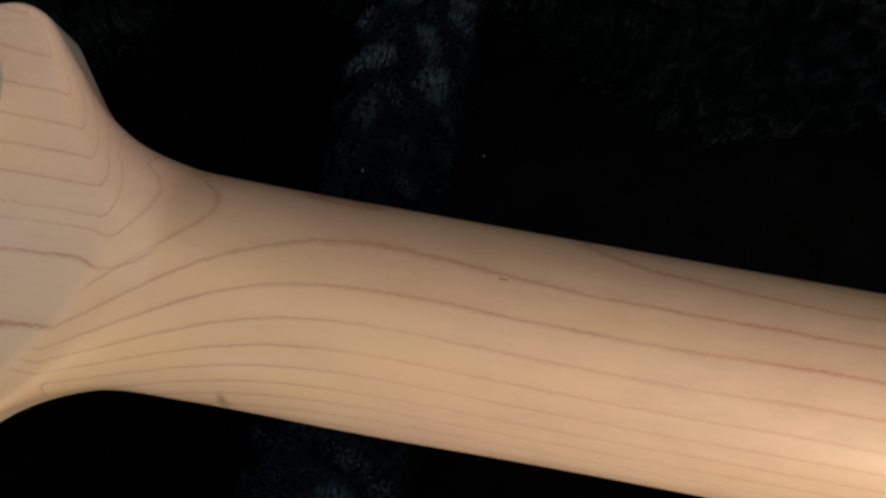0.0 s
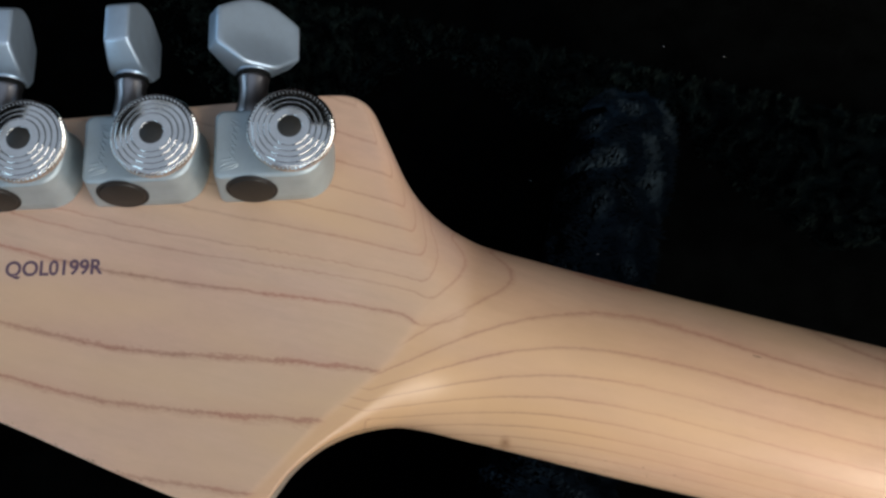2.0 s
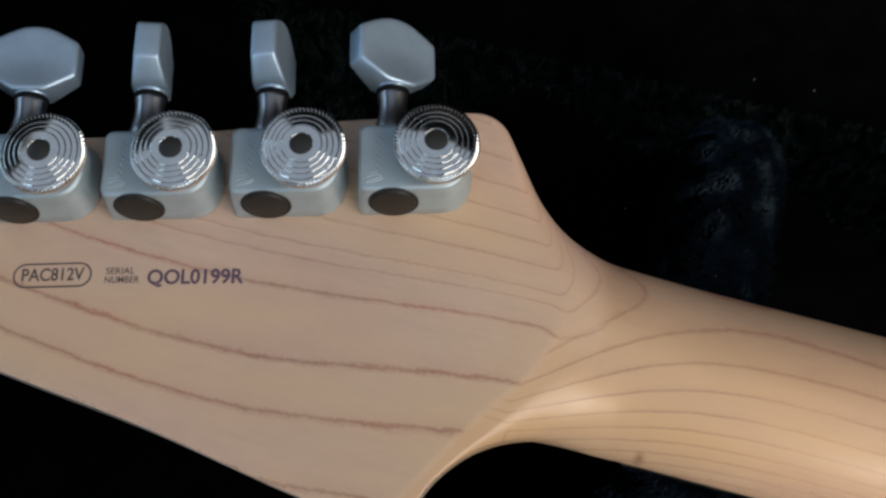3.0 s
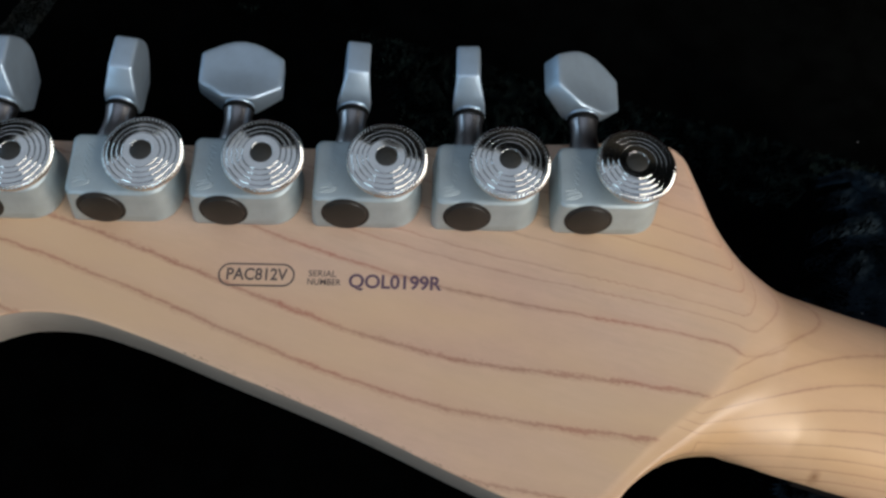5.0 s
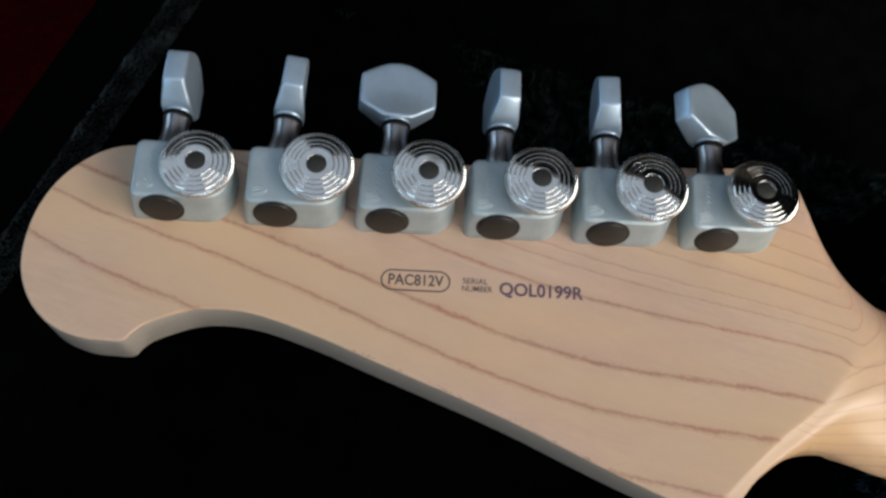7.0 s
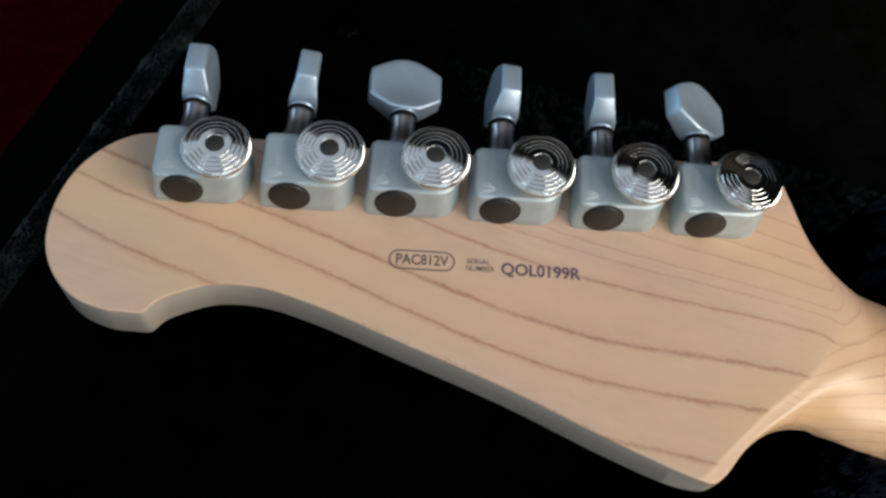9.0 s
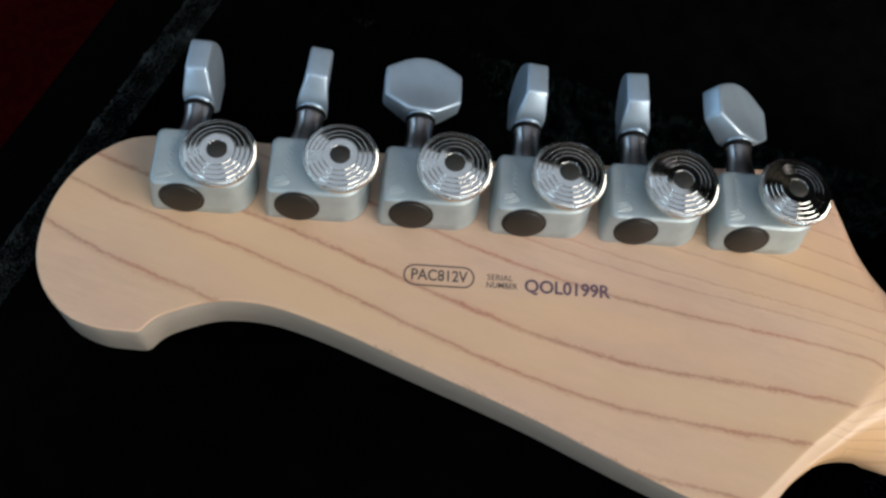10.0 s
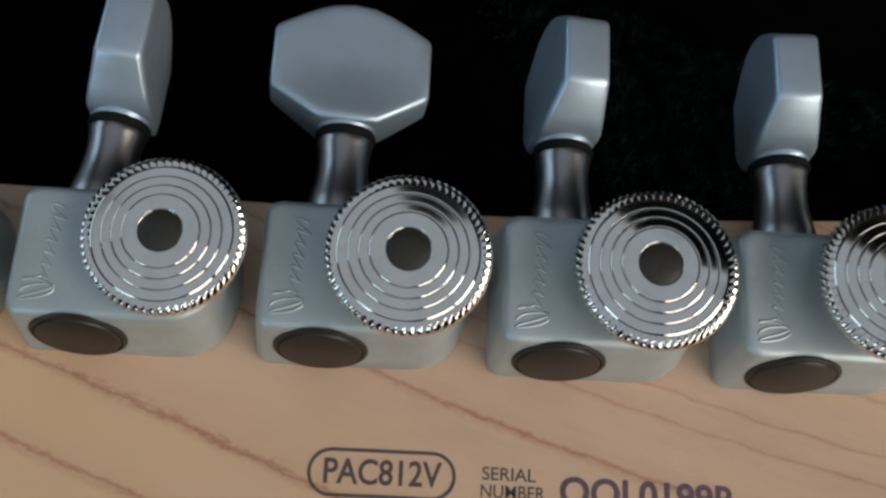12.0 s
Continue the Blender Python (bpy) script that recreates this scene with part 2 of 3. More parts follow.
# unseen room, added dark to keep fill low and reflections black
T = 0.12
floor = wall("floor", [(X0 - T, X1 + T, Y0 - T, Y1 + T, FLOOR_Z - 0.1, FLOOR_Z)], CARPET, "dark red carpeted floor under the case")
floor["category"] = "floor"
a, b, c, d = WIN_C
ceiling = wall("ceiling", [(X0 - T, a, Y0 - T, Y1 + T, CEIL_Z, CEIL_Z + 0.1), (b, X1 + T, Y0 - T, Y1 + T, CEIL_Z, CEIL_Z + 0.1), (a, b, Y0 - T, c, CEIL_Z, CEIL_Z + 0.1),
                           (a, b, d, Y1 + T, CEIL_Z, CEIL_Z + 0.1)], DARK_SURROUND, "unseen dark ceiling, added, open for the overhead lamp")
ceiling["category"] = "ceiling"
wall("wall_north", [(X0, X1, Y1, Y1 + T, FLOOR_Z, CEIL_Z)], DARK_SURROUND, "unseen dark wall added to darken reflections")
a, b, c, d = FILL_D
wall("wall_west", [(X0 - T, X0, Y0 - T, a, FLOOR_Z, CEIL_Z), (X0 - T, X0, b, Y1 + T, FLOOR_Z, CEIL_Z), (X0 - T, X0, a, b, FLOOR_Z, c), (X0 - T, X0, a, b, d, CEIL_Z)], DARK_SURROUND,
     "unseen dark wall added to darken reflections, with a wide lamp opening")
a, b, c, d = WIN_A
wall("wall_south", [(X0, a, Y0 - T, Y0, FLOOR_Z, CEIL_Z), (b, X1, Y0 - T, Y0, FLOOR_Z, CEIL_Z), (a, b, Y0 - T, Y0, FLOOR_Z, c), (a, b, Y0 - T, Y0, d, CEIL_Z)], DARK_SURROUND,
     "unseen dark wall added to darken reflections, with a lamp opening")
a, b, c, d = WIN_B
e, f, g, h = FILL_E
wall("wall_east", [(X1, X1 + T, Y0 - T, a, FLOOR_Z, CEIL_Z), (X1, X1 + T, a, b, FLOOR_Z, c), (X1, X1 + T, a, b, d, CEIL_Z), (X1, X1 + T, b, e, FLOOR_Z, CEIL_Z),
                   (X1, X1 + T, e, f, FLOOR_Z, g), (X1, X1 + T, e, f, h, CEIL_Z), (X1, X1 + T, f, Y1 + T, FLOOR_Z, CEIL_Z)], DARK_SURROUND, "unseen dark wall added with two openings that shape the light")

# ---- case ----
AX, AY = 0.962, -0.272


def plan(u, v):
    """Plan position from distances along and across the neck, in millimetres."""
    w = v + 6.5
    return AX * u - AY * w, AY * u + AX * w


case = tagged(new("guitar_case"), "open black guitar case lined with dark plush", "guitar case")
RIM_Z, CASE_FLOOR = -26, -84


def rim_x(y, off=0.0):
    return 0.42 * y - 42.5 + off


def ring_plan(off):
    """The inside outline of the case, grown outwards by off."""
    va, vb, ue = 165 + off, -128 - off, 560 + off
    pts = []
    for v in (va, vb):
        # meet the slanting end wall
        u = 0.0
        for _ in range(40):
            x, y = plan(u, v)
            u += (rim_x(y, -1.11 * off) - x) * 0.8
        pts.append(plan(u, v))
    return [pts[0], plan(ue, va), plan(ue, vb), pts[1]]


def rounded(points, radius, n=7):
    out = []
    for i, p in enumerate(points):
        p, a, b = Vector(p), Vector(points[i - 1]), Vector(points[(i + 1) % len(points)])
        ua, ub = (a - p).normalized(), (b - p).normalized()
        s, e = p + ua * radius, p + ub * radius
        for k in range(n):
            t = k / (n - 1)
            out.append(tuple((1 - t) ** 2 * s + 2 * t * (1 - t) * p + t * t * e))
    return out


def case_ring(off, z, radius):
    return [(x, y, z) for x, y in rounded(ring_plan(off), radius)]


verts, faces = loft([case_ring(0, RIM_Z - 4, 40), case_ring(-2, CASE_FLOOR + 12, 38), case_ring(-10, CASE_FLOOR, 34)], False, True)
ob = link_mesh("lining", verts, faces, PLUSH, case, label="deep black plush lining")
verts, faces = loft([case_ring(0, RIM_Z - 4, 40), case_ring(0.8, RIM_Z - 1.2, 40), case_ring(3, RIM_Z, 42), case_ring(7, RIM_Z, 45), case_ring(9.4, RIM_Z - 1.4, 47), case_ring(10, RIM_Z - 5, 48)], False, False)
rim = link_mesh("rim", verts, faces, PLUSH, case, label="plush-covered padded rim")
# the lip runs far out as a near-black band around the rim
verts, faces = loft([case_ring(10, RIM_Z - 5, 48), case_ring(15, RIM_Z - 9, 50), case_ring(30, RIM_Z - 13, 56), case_ring(36, RIM_Z - 20, 58), case_ring(37, -96, 58), case_ring(30, -104, 54)], False, True)
link_mesh("shell", verts, faces, SHELL, case, label="near-black outer shell, carried wide beyond the rim")


def support_height(a):
    """Round top of the neck rest across its width, a from -1 to 1."""
    return -31 - 12 * abs(a) ** 2.6


def support_place(v):
    """Middle and half width of the neck rest, which tapers."""
    t = min(1.0, max(0.0, (20 - v) / 80))
    return 181.0 - 1.0 * t, 12.4 + 4.3 * t


def neck_support():
    """A padded plush block across the case under the neck."""
    v0, v1 = -110, 82
    rings = []
    for v in [v0, v0 + 2, v0 + 6] + list(np.linspace(v0 + 12, v1 - 14, 30)) + [v1 - 8, v1 - 4, v1 - 1.5, v1]:
        end = min(1.0, math.sqrt(max(0.0, 1 - (1 - min(1, (v1 - v) / 28)) ** 2)) + 0.02)
        ub, half = support_place(v)
        row = []
        for a in np.linspace(-1, 1, 25):
            z = CASE_FLOOR + 3 + (support_height(a) - CASE_FLOOR - 3) * (0.25 + 0.75 * end)
            z += 0.8 * noise.noise(Vector((a * 4, v * 0.15, 3)))
            dip = 6 * math.exp(-(v / 24) ** 2)
            row.append((*plan(ub + half * a * (0.55 + 0.45 * end), v), z - dip))
        x0, y0, _ = row[0]
        x1, y1, _ = row[-1]
        row += [(x1, y1, CASE_FLOOR), (x0, y0, CASE_FLOOR)]
        rings.append(row)
    verts, faces = loft(rings)
    return link_mesh("neck_support", verts, faces, PLUSH, case, label="padded black plush neck rest")


support = neck_support()


def pile(name, spots, parent, length, label, material, swirl=9.0):
    """Short plush fibres as thin upright blades."""
    verts, faces = [], []
    rng = random.Random(5)
    for x, y, z in spots:
        t = swirl * noise.noise(Vector((x * 0.16, y * 0.16, 1))) + rng.uniform(-0.7, 0.7)
        lean = rng.uniform(0.3, 1.1)
        h, w = length * rng.uniform(0.6, 1.3), length * rng.uniform(0.08, 0.17)
        cx, cy = math.cos(t), math.sin(t)
        k = len(verts)
        lx, ly = cx * lean * h * 0.7 + 0.25 * h, cy * lean * h * 0.7 - 0.3 * h
        verts += [(x - cy * w, y + cx * w, z - 0.3), (x + cy * w, y - cx * w, z - 0.3), (x + lx * 0.6 + cy * w * 0.7, y + ly * 0.6 - cx * w * 0.7, z + h * 0.65), (x + lx, y + ly, z + h)]
        faces += [(k, k + 1, k + 2), (k, k + 2, k + 3)]
    ob = link_mesh(name, verts, faces, material, parent, smooth=False, label=label)
    return tagged(ob, kind="stuff")


def make_fibre(name, tint, dark=(0.003, 0.004, 0.005)):
    m = Nodes(name)
    n = m.noise(190, 5, 0.75)
    m.set(Base_Color=m.mix(m.ramp(n, [(0.38, grey(0)), (0.62, grey(1))]), dark, tint), Roughness=0.8, Specular_IOR_Level=0.06)
    return m.mat


# the light on neck rest and bottom is put into their fibre tones
FIBRE = make_fibre("plush_fibre", (0.024, 0.039, 0.054), (0.009, 0.0145, 0.020))
FLOOR_FIBRE = make_fibre("lit_floor_fibre", (0.0125, 0.0215, 0.0195), (0.001, 0.0013, 0.0016))
RIM_FIBRE = make_fibre("grey_fibre", (0.098, 0.108, 0.102), (0.060, 0.068, 0.065))
rng = random.Random(3)
spots = []
while len(spots) < 34000:
    v, a = rng.uniform(-108, 81), rng.uniform(-1, 1)
    ub, half = support_place(v)
    end = math.sqrt(max(0.0, 1 - (1 - min(1, (82 - v) / 28)) ** 2))
    z = CASE_FLOOR + 3 + (support_height(a) - CASE_FLOOR - 3) * (0.25 + 0.75 * min(1, end + 0.02))
    spots.append((*plan(ub + half * a * (0.55 + 0.45 * end), v), z - 6 * math.exp(-(v / 24) ** 2) - 0.3))
pile("pile", spots, support, 2.2, "short black pile, tinted blue for the cool light on it", FIBRE, 4.0)
spots = []
while len(spots) < 26000:
    y, o = rng.uniform(-120, 110), rng.uniform(0.3, 8.5)
    spots.append((rim_x(y, -1.11 * o), y, RIM_Z - 0.3))
pile("pile", spots, rim, 1.3, "short dark grey pile on the rim", RIM_FIBRE, 2.0)

spots = []
while len(spots) < 50000:
    x, y = rng.uniform(-20, 350), rng.uniform(0, 150)
    # paler fibres thicken to the far right to imitate dim light there
    patch = noise.noise(Vector((x * 0.02, y * 0.02, 0.5))) + (y - 48) / 45 + (x - 215) / 110
    if x - rim_x(y) > 14 and -110 < 0.272 * x + 0.962 * y - 6.5 < 104 and patch > rng.uniform(-0.6, 0.5):
        spots.append((x, y, CASE_FLOOR))
pile("pile", spots, case, 2.3, "flattened pile on the bottom, denser where the plush looks lit", FLOOR_FIBRE)


def lint():
    """A tiny pale crumb of dust."""
    bm = bmesh.new()
    bmesh.ops.create_icosphere(bm, subdivisions=2, radius=0.17 * MM)
    for v in bm.verts:
        v.co *= 1 + 0.5 * noise.noise(v.co * 3000)
        v.co.z *= 0.6
    return part("lint", bm, LINT, None, "", True)


LINT = make_plain("pale_dust", (0.30, 0.31, 0.31), 0.9)
first = None
for x, y, z in ((173.5, 22.5, CASE_FLOOR + 2.2), (204.5, 3.0, CASE_FLOOR + 2.2), (214, 62, CASE_FLOOR + 2.2), (231, 58, CASE_FLOOR + 2.2), (*plan(180, 30), -29.6), (*plan(186, 2), -33.5)):
    place = Matrix.Translation((x * MM, y * MM, z * MM)) @ Matrix.Rotation(x, 4, "Z")
    if first is None:
        first = lint()
        first.matrix_basis = place
        tagged(first, "tiny pale crumb of lint on the black plush", "lint", "lint on the plush")
    else:
        copy_thing(first, place)

# ---- guitar ----
guitar = tagged(new("electric_guitar"), "electric guitar lying face down, bare maple neck and headstock", "guitar")

# the outline of headstock and neck, run from the neck's end round the tip and back
EDGE = [(430, -95.4), (260, -46.1), (236, -39.1), (196, -27.2), (168, -18.8), (156, -14.9), (148.8, -11.1), (143.9, -5.6), (139.2, 4.4),
        (136.3, 10.3), (132.8, 12.6), (127.6, 13.0), (107, 12.0), (60, 9.5), (-9, 9.6), (-21.0, 8.8), (-27.2, 5.7), (-33.4, -0.8), (-37.2, -10.2), (-37.6, -21.0),
        (-34.5, -28.8), (-29.6, -33.8), (-22.7, -36.6), (-17.5, -37.0), (-14.0, -37.0), (-13.0, -36.6), (-12.2, -35.5), (-10.3, -33.6), (-6.2, -31.5), (-0.3, -29.4), (4.7, -28.8), (12.4, -29.3), (24.1, -32.6),
        (42.4, -39.6), (68, -49.6), (92.9, -60.8), (110.4, -67.7), (113.4, -68.0), (116.0, -66.2), (121.4, -59.8), (130, -54.0), (140, -51.8), (152.6, -54.4), (182.5, -62.7), (222, -73.2), (430, -133.5)]


def curve(knots, n=14):
    """A smooth line through knots (centripetal spline)."""
    p = np.array(knots, float)
    p = np.vstack([2 * p[0] - p[1], p, 2 * p[-1] - p[-2]])
    out = []
    for i in range(1, len(p) - 2):
        a, b, c, d = p[i - 1:i + 3]
        t1 = np.linalg.norm(b - a) ** 0.5
        t2 = t1 + np.linalg.norm(c - b) ** 0.5
        t3 = t2 + np.linalg.norm(d - c) ** 0.5
        for t in np.linspace(t1, t2, n, endpoint=False):
            e = (t1 - t) / t1 * a + t / t1 * b
            f = (t2 - t) / (t2 - t1) * b + (t - t1) / (t2 - t1) * c
            g = (t3 - t) / (t3 - t2) * c + (t - t2) / (t3 - t2) * d
            h = (t2 - t) / t2 * e + t / t2 * f
            k = (t3 - t) / (t3 - t1) * f + (t - t1) / (t3 - t1) * g
            out.append((t2 - t) / (t2 - t1) * h + (t - t1) / (t2 - t1) * k)
    out.append(p[-2])
    return np.array(out)


LINE = curve(EDGE)
TIP = int(LINE[:, 0].argmin())
UP, LOW = LINE[:TIP + 1][::-1], LINE[TIP:]


def yup(x):
    return np.interp(x, UP[:, 0], UP[:, 1])


def ylow(x):
    return np.interp(x, LOW[:, 0], LOW[:, 1])


def axes(x, y):
    """Distances along and across the neck."""
    return 0.962 * x - 0.272 * y, 0.272 * x + 0.962 * y - 6.5


def ease(t):
    t = np.clip(t, 0, 1)
    return t * t * (3 - 2 * t)


def away(x, y):
    """Distance from the outline."""
    q = np.stack([x, y], -1).reshape(-1, 2)
    a = LINE[:-1]
    b = LINE[1:] - a
    best = np.full(len(q), 1e9)
    l2 = (b**2).sum(1)
    for s in range(0, len(q), 4000):
        d = q[s:s + 4000, None] - a[None]
        t = np.clip((d * b).sum(2) / l2, 0, 1)
        best[s:s + 4000] = np.sqrt(((d - t[..., None] * b) ** 2).sum(2).min(1))
    return best.reshape(np.shape(x))


def table(us, rs, width=3.0):
    """A smoothed version of a broken line, as a finely sampled table."""
    g = np.arange(0, 460, 0.5)
    k = np.exp(-0.5 * (np.arange(-24, 25) * 0.5 / width) ** 2)
    r = np.interp(g, us, rs)
    return g, np.convolve(np.pad(r, 24, mode="edge"), k / k.sum(), "valid")


ROUND_LOW = table([0, 130, 135, 139, 143, 147, 151, 157, 166, 182, 440], [0.4, 0.4, 0.6, 1.2, 3.5, 8.2, 12.4, 16.2, 19, 21.5, 24], 2.6)
ROUND_UP = table([0, 122, 128, 133, 138, 145, 150, 156, 440], [0.4, 0.5, 1.5, 3.6, 7.0, 11.5, 15, 19, 24])


def ridge(v):
    """Where the flat headstock ends, along the neck."""
    return np.where(v < -20, 136.3 + 0.57 * (v + 20), 148.4 - 20 * (np.sqrt(1 + ((v - 5) / 20) ** 2) - 1))


def height(x, y):
    x, y = np.asarray(x, float), np.asarray(y, float)
    u, v = axes(x, y)
    e = away(x, y)
    w = ease((v + 8) / 16)
    R = np.interp(u, *ROUND_LOW) * (1 - w) + np.interp(u, *ROUND_UP) * w
    half = (yup(x) - ylow(x)) * 0.481
    R = np.where(u > 140, np.minimum(R, np.maximum(half, 5)), R)
    depth = np.interp(R, [0.4, 6, 18, 24], [0.4, 5.5, 13.5, 14.0])
    q = np.clip(1 - e / R, 0, 1)
    p = np.interp(R, [8, 18], [2.2, 1.74])
    z = -depth * (1 - np.maximum(1 - q**p, 0) ** (1 / p))
    # the neck dips below the flat: sharply along the lower half of the ridge, softly along the upper
    up = ease((v + 6) / 18)
    t = np.clip((u - ridge(v)) / 20, 0, 1)
    soft_t = ease((u - ridge(v) + 2) / 34)
    return z - 2.0 * ((1 - (1 - t) ** 2.6) * (1 - up) + soft_t * up)


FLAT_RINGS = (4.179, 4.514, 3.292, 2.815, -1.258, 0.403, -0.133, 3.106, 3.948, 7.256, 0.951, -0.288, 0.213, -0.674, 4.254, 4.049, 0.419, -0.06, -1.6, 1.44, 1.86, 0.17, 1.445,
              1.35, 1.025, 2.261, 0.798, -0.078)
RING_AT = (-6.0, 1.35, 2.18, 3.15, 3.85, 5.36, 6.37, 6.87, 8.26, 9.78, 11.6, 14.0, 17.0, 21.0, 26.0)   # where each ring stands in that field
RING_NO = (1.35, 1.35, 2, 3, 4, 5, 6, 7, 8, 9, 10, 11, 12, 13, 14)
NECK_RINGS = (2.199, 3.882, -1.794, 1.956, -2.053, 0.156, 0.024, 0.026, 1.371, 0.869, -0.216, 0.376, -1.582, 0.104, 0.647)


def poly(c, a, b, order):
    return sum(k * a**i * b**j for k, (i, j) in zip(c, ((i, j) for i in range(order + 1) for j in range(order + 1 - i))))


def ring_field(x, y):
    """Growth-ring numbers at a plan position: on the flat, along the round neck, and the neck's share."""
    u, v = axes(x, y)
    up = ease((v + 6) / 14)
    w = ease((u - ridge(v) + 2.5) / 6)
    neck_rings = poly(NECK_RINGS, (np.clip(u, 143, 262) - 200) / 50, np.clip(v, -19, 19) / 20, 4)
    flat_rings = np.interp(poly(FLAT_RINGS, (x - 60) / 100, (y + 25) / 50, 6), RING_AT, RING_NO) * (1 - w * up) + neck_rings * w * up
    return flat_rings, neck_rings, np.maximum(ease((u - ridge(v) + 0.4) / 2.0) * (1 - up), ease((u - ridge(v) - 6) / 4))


def bottom(x, y):
    u, _ = axes(x, y)
    return np.interp(u, [149, 152], [-13.0, -15.2])


def make_neck():
    tip = LINE[TIP, 0]
    xs = list(tip + 14 * (1 - np.cos(np.linspace(0.03, math.pi / 2, 30)))) + list(np.arange(tip + 14.6, 176, 0.75)) + list(np.arange(176, 431, 2.2))
    m = 84
    t = 0.5 - 0.5 * np.cos(np.pi * np.arange(m + 1) / m)
    X = np.repeat(np.array(xs)[:, None], m + 1, 1)
    lo, hi = ylow(X[:, 0]), yup(X[:, 0])
    Y = lo[:, None] + (hi - lo)[:, None] * t[None]
    Z = height(X, Y)
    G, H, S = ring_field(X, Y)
    n = len(xs)
    verts = list(zip(X.ravel(), Y.ravel(), Z.ravel()))
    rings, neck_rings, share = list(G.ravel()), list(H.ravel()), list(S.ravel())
    faces = [(i * (m + 1) + j, (i + 1) * (m + 1) + j, (i + 1) * (m + 1) + j + 1, i * (m + 1) + j + 1) for i in range(n - 1) for j in range(m)]
    # side walls and front face
    side = [0.0] * len(verts)
    k = len(verts)
    for i in range(n):
        for j in (0, m):
            x, y, z = X[i, j], Y[i, j], float(bottom(X[i, j], Y[i, j]))
            inset = 0.5 if j == 0 else -0.5
            u = 0.962 * x - 0.272 * y
            back = 0.6 * math.exp(-(((u - 137) / 9) ** 2)) if j else 0.0
            z += 0.0 if j else 7.0 * math.exp(-(((u - 134) / 10) ** 2))
            zb = min(z, Z[i, j] - 0.9)
            verts += [(x - 0.05 * back, y - 0.015 * back, Z[i, j] - 0.25), (x - back, y - 0.3 * back, zb + 0.6), (x - back, y - 0.3 * back + inset, zb)]
            rings += [G[i, j]] * 3
            neck_rings += [H[i, j], H[i, j] - 2.75, H[i, j] - 3.0]
            share += [S[i, j]] * 3
            side += [float(1 - ease((u - 128) / 14))] * 3
    for i in range(n - 1):
        p, q = k + 6 * i, k + 6 * i + 6
        a, b = i * (m + 1), (i + 1) * (m + 1)
        faces += [(a, p, q, b), (a + m, b + m, q + 3, p + 3), (p + 2, p + 5, q + 5, q + 2)]
        faces += [(p + d, p + d + 1, q + d + 1, q + d) for d in (0, 1)] + [(p + d, q + d, q + d + 1, p + d + 1) for d in (3, 4)]
    for i in (0, n - 1):
        p = k + 6 * i
        loop = [i * (m + 1) + j for j in range(m + 1)] + [p + 3, p + 4, p + 5, p + 2, p + 1, p]
        faces.append(tuple(loop if i else loop[::-1]))
    ob = link_mesh("neck", verts, faces, MAPLE, guitar, label="satin maple neck and headstock with brown growth rings")
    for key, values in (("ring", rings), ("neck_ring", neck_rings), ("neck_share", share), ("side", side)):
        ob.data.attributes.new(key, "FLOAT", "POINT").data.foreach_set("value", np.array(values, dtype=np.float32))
    return crease(ob, 40)


neck = make_neck()


def make_fingerboard():
    verts, faces = [], []
    us = np.linspace(158, 425, 60)
    for x in us:
        lo, hi = float(ylow(x)), float(yup(x))
        verts += [(x, lo + 0.3, -15.3), (x, hi - 0.3, -15.3), (x, hi - 0.2, -20.2), (x, hi - 0.8, -21), (x, lo + 0.8, -21), (x, lo + 0.2, -20.2)]
    n = 6
    for i in range(len(us) - 1):
        for j in range(n):
            faces.append((i * n + j, i * n + (j + 1) % n, (i + 1) * n + (j + 1) % n, (i + 1) * n + j))
    faces += [tuple(range(n))[::-1], tuple((len(us) - 1) * n + j for j in range(n))]
    return crease(link_mesh("fingerboard", verts, faces, ROSEWOOD, guitar, label="dark rosewood fingerboard"), 40)


make_fingerboard()

# ---- tuning machines ----
PITCH = 24.5


def housing_ring(l, r, f, b, z, rc=2.4, end=7.6):
    """Footprint of a tuner housing: square left end, round right end."""
    pts = []
    for k in range(7):
        a = math.pi + (math.pi / 2) * k / 6
        pts.append((l + rc + rc * math.cos(a), f + rc + rc * math.sin(a), z))
    cy, ry = (f + b) / 2, (b - f) / 2
    for k in range(25):
        a = -math.pi / 2 + math.pi * k / 24
        c, s = math.cos(a), math.sin(a)
        pts.append((r - end + end * math.copysign(abs(c) ** 0.8, c), cy + ry * math.copysign(abs(s) ** 0.8, s), z))
    for k in range(7):
        a = math.pi / 2 + (math.pi / 2) * k / 6
        pts.append((l + rc + rc * math.cos(a), b - rc + rc * math.sin(a), z))
    return pts


def housing_mesh():
    rings = []

    def at(z, inset=0.0, zz=None):
        return housing_ring(-15.4 + 0.09 * z + inset, 6.95 - 0.07 * z - inset, -8.95 + 0.18 * z + inset, 7.4 - 0.13 * z - inset, z if zz is None else zz, 1.7 - 0.4 * inset, 6.9 - inset)

    rings += [at(0.05, 0.3, 0.05), at(0.35)]
    rings += [at(z) for z in (2.5, 5, 7.2, 8.5)]
    for k in range(1, 7):
        a = (math.pi / 2) * k / 6
        rings.append(at(8.5 + 0.3 * math.sin(a), 0.85 * (1 - math.cos(a)), 8.6 + 0.9 * math.sin(a)))
    rings += [at(8.8, 1.5, 9.503), at(8.8, 3.2, 9.506)]
    return loft(rings)


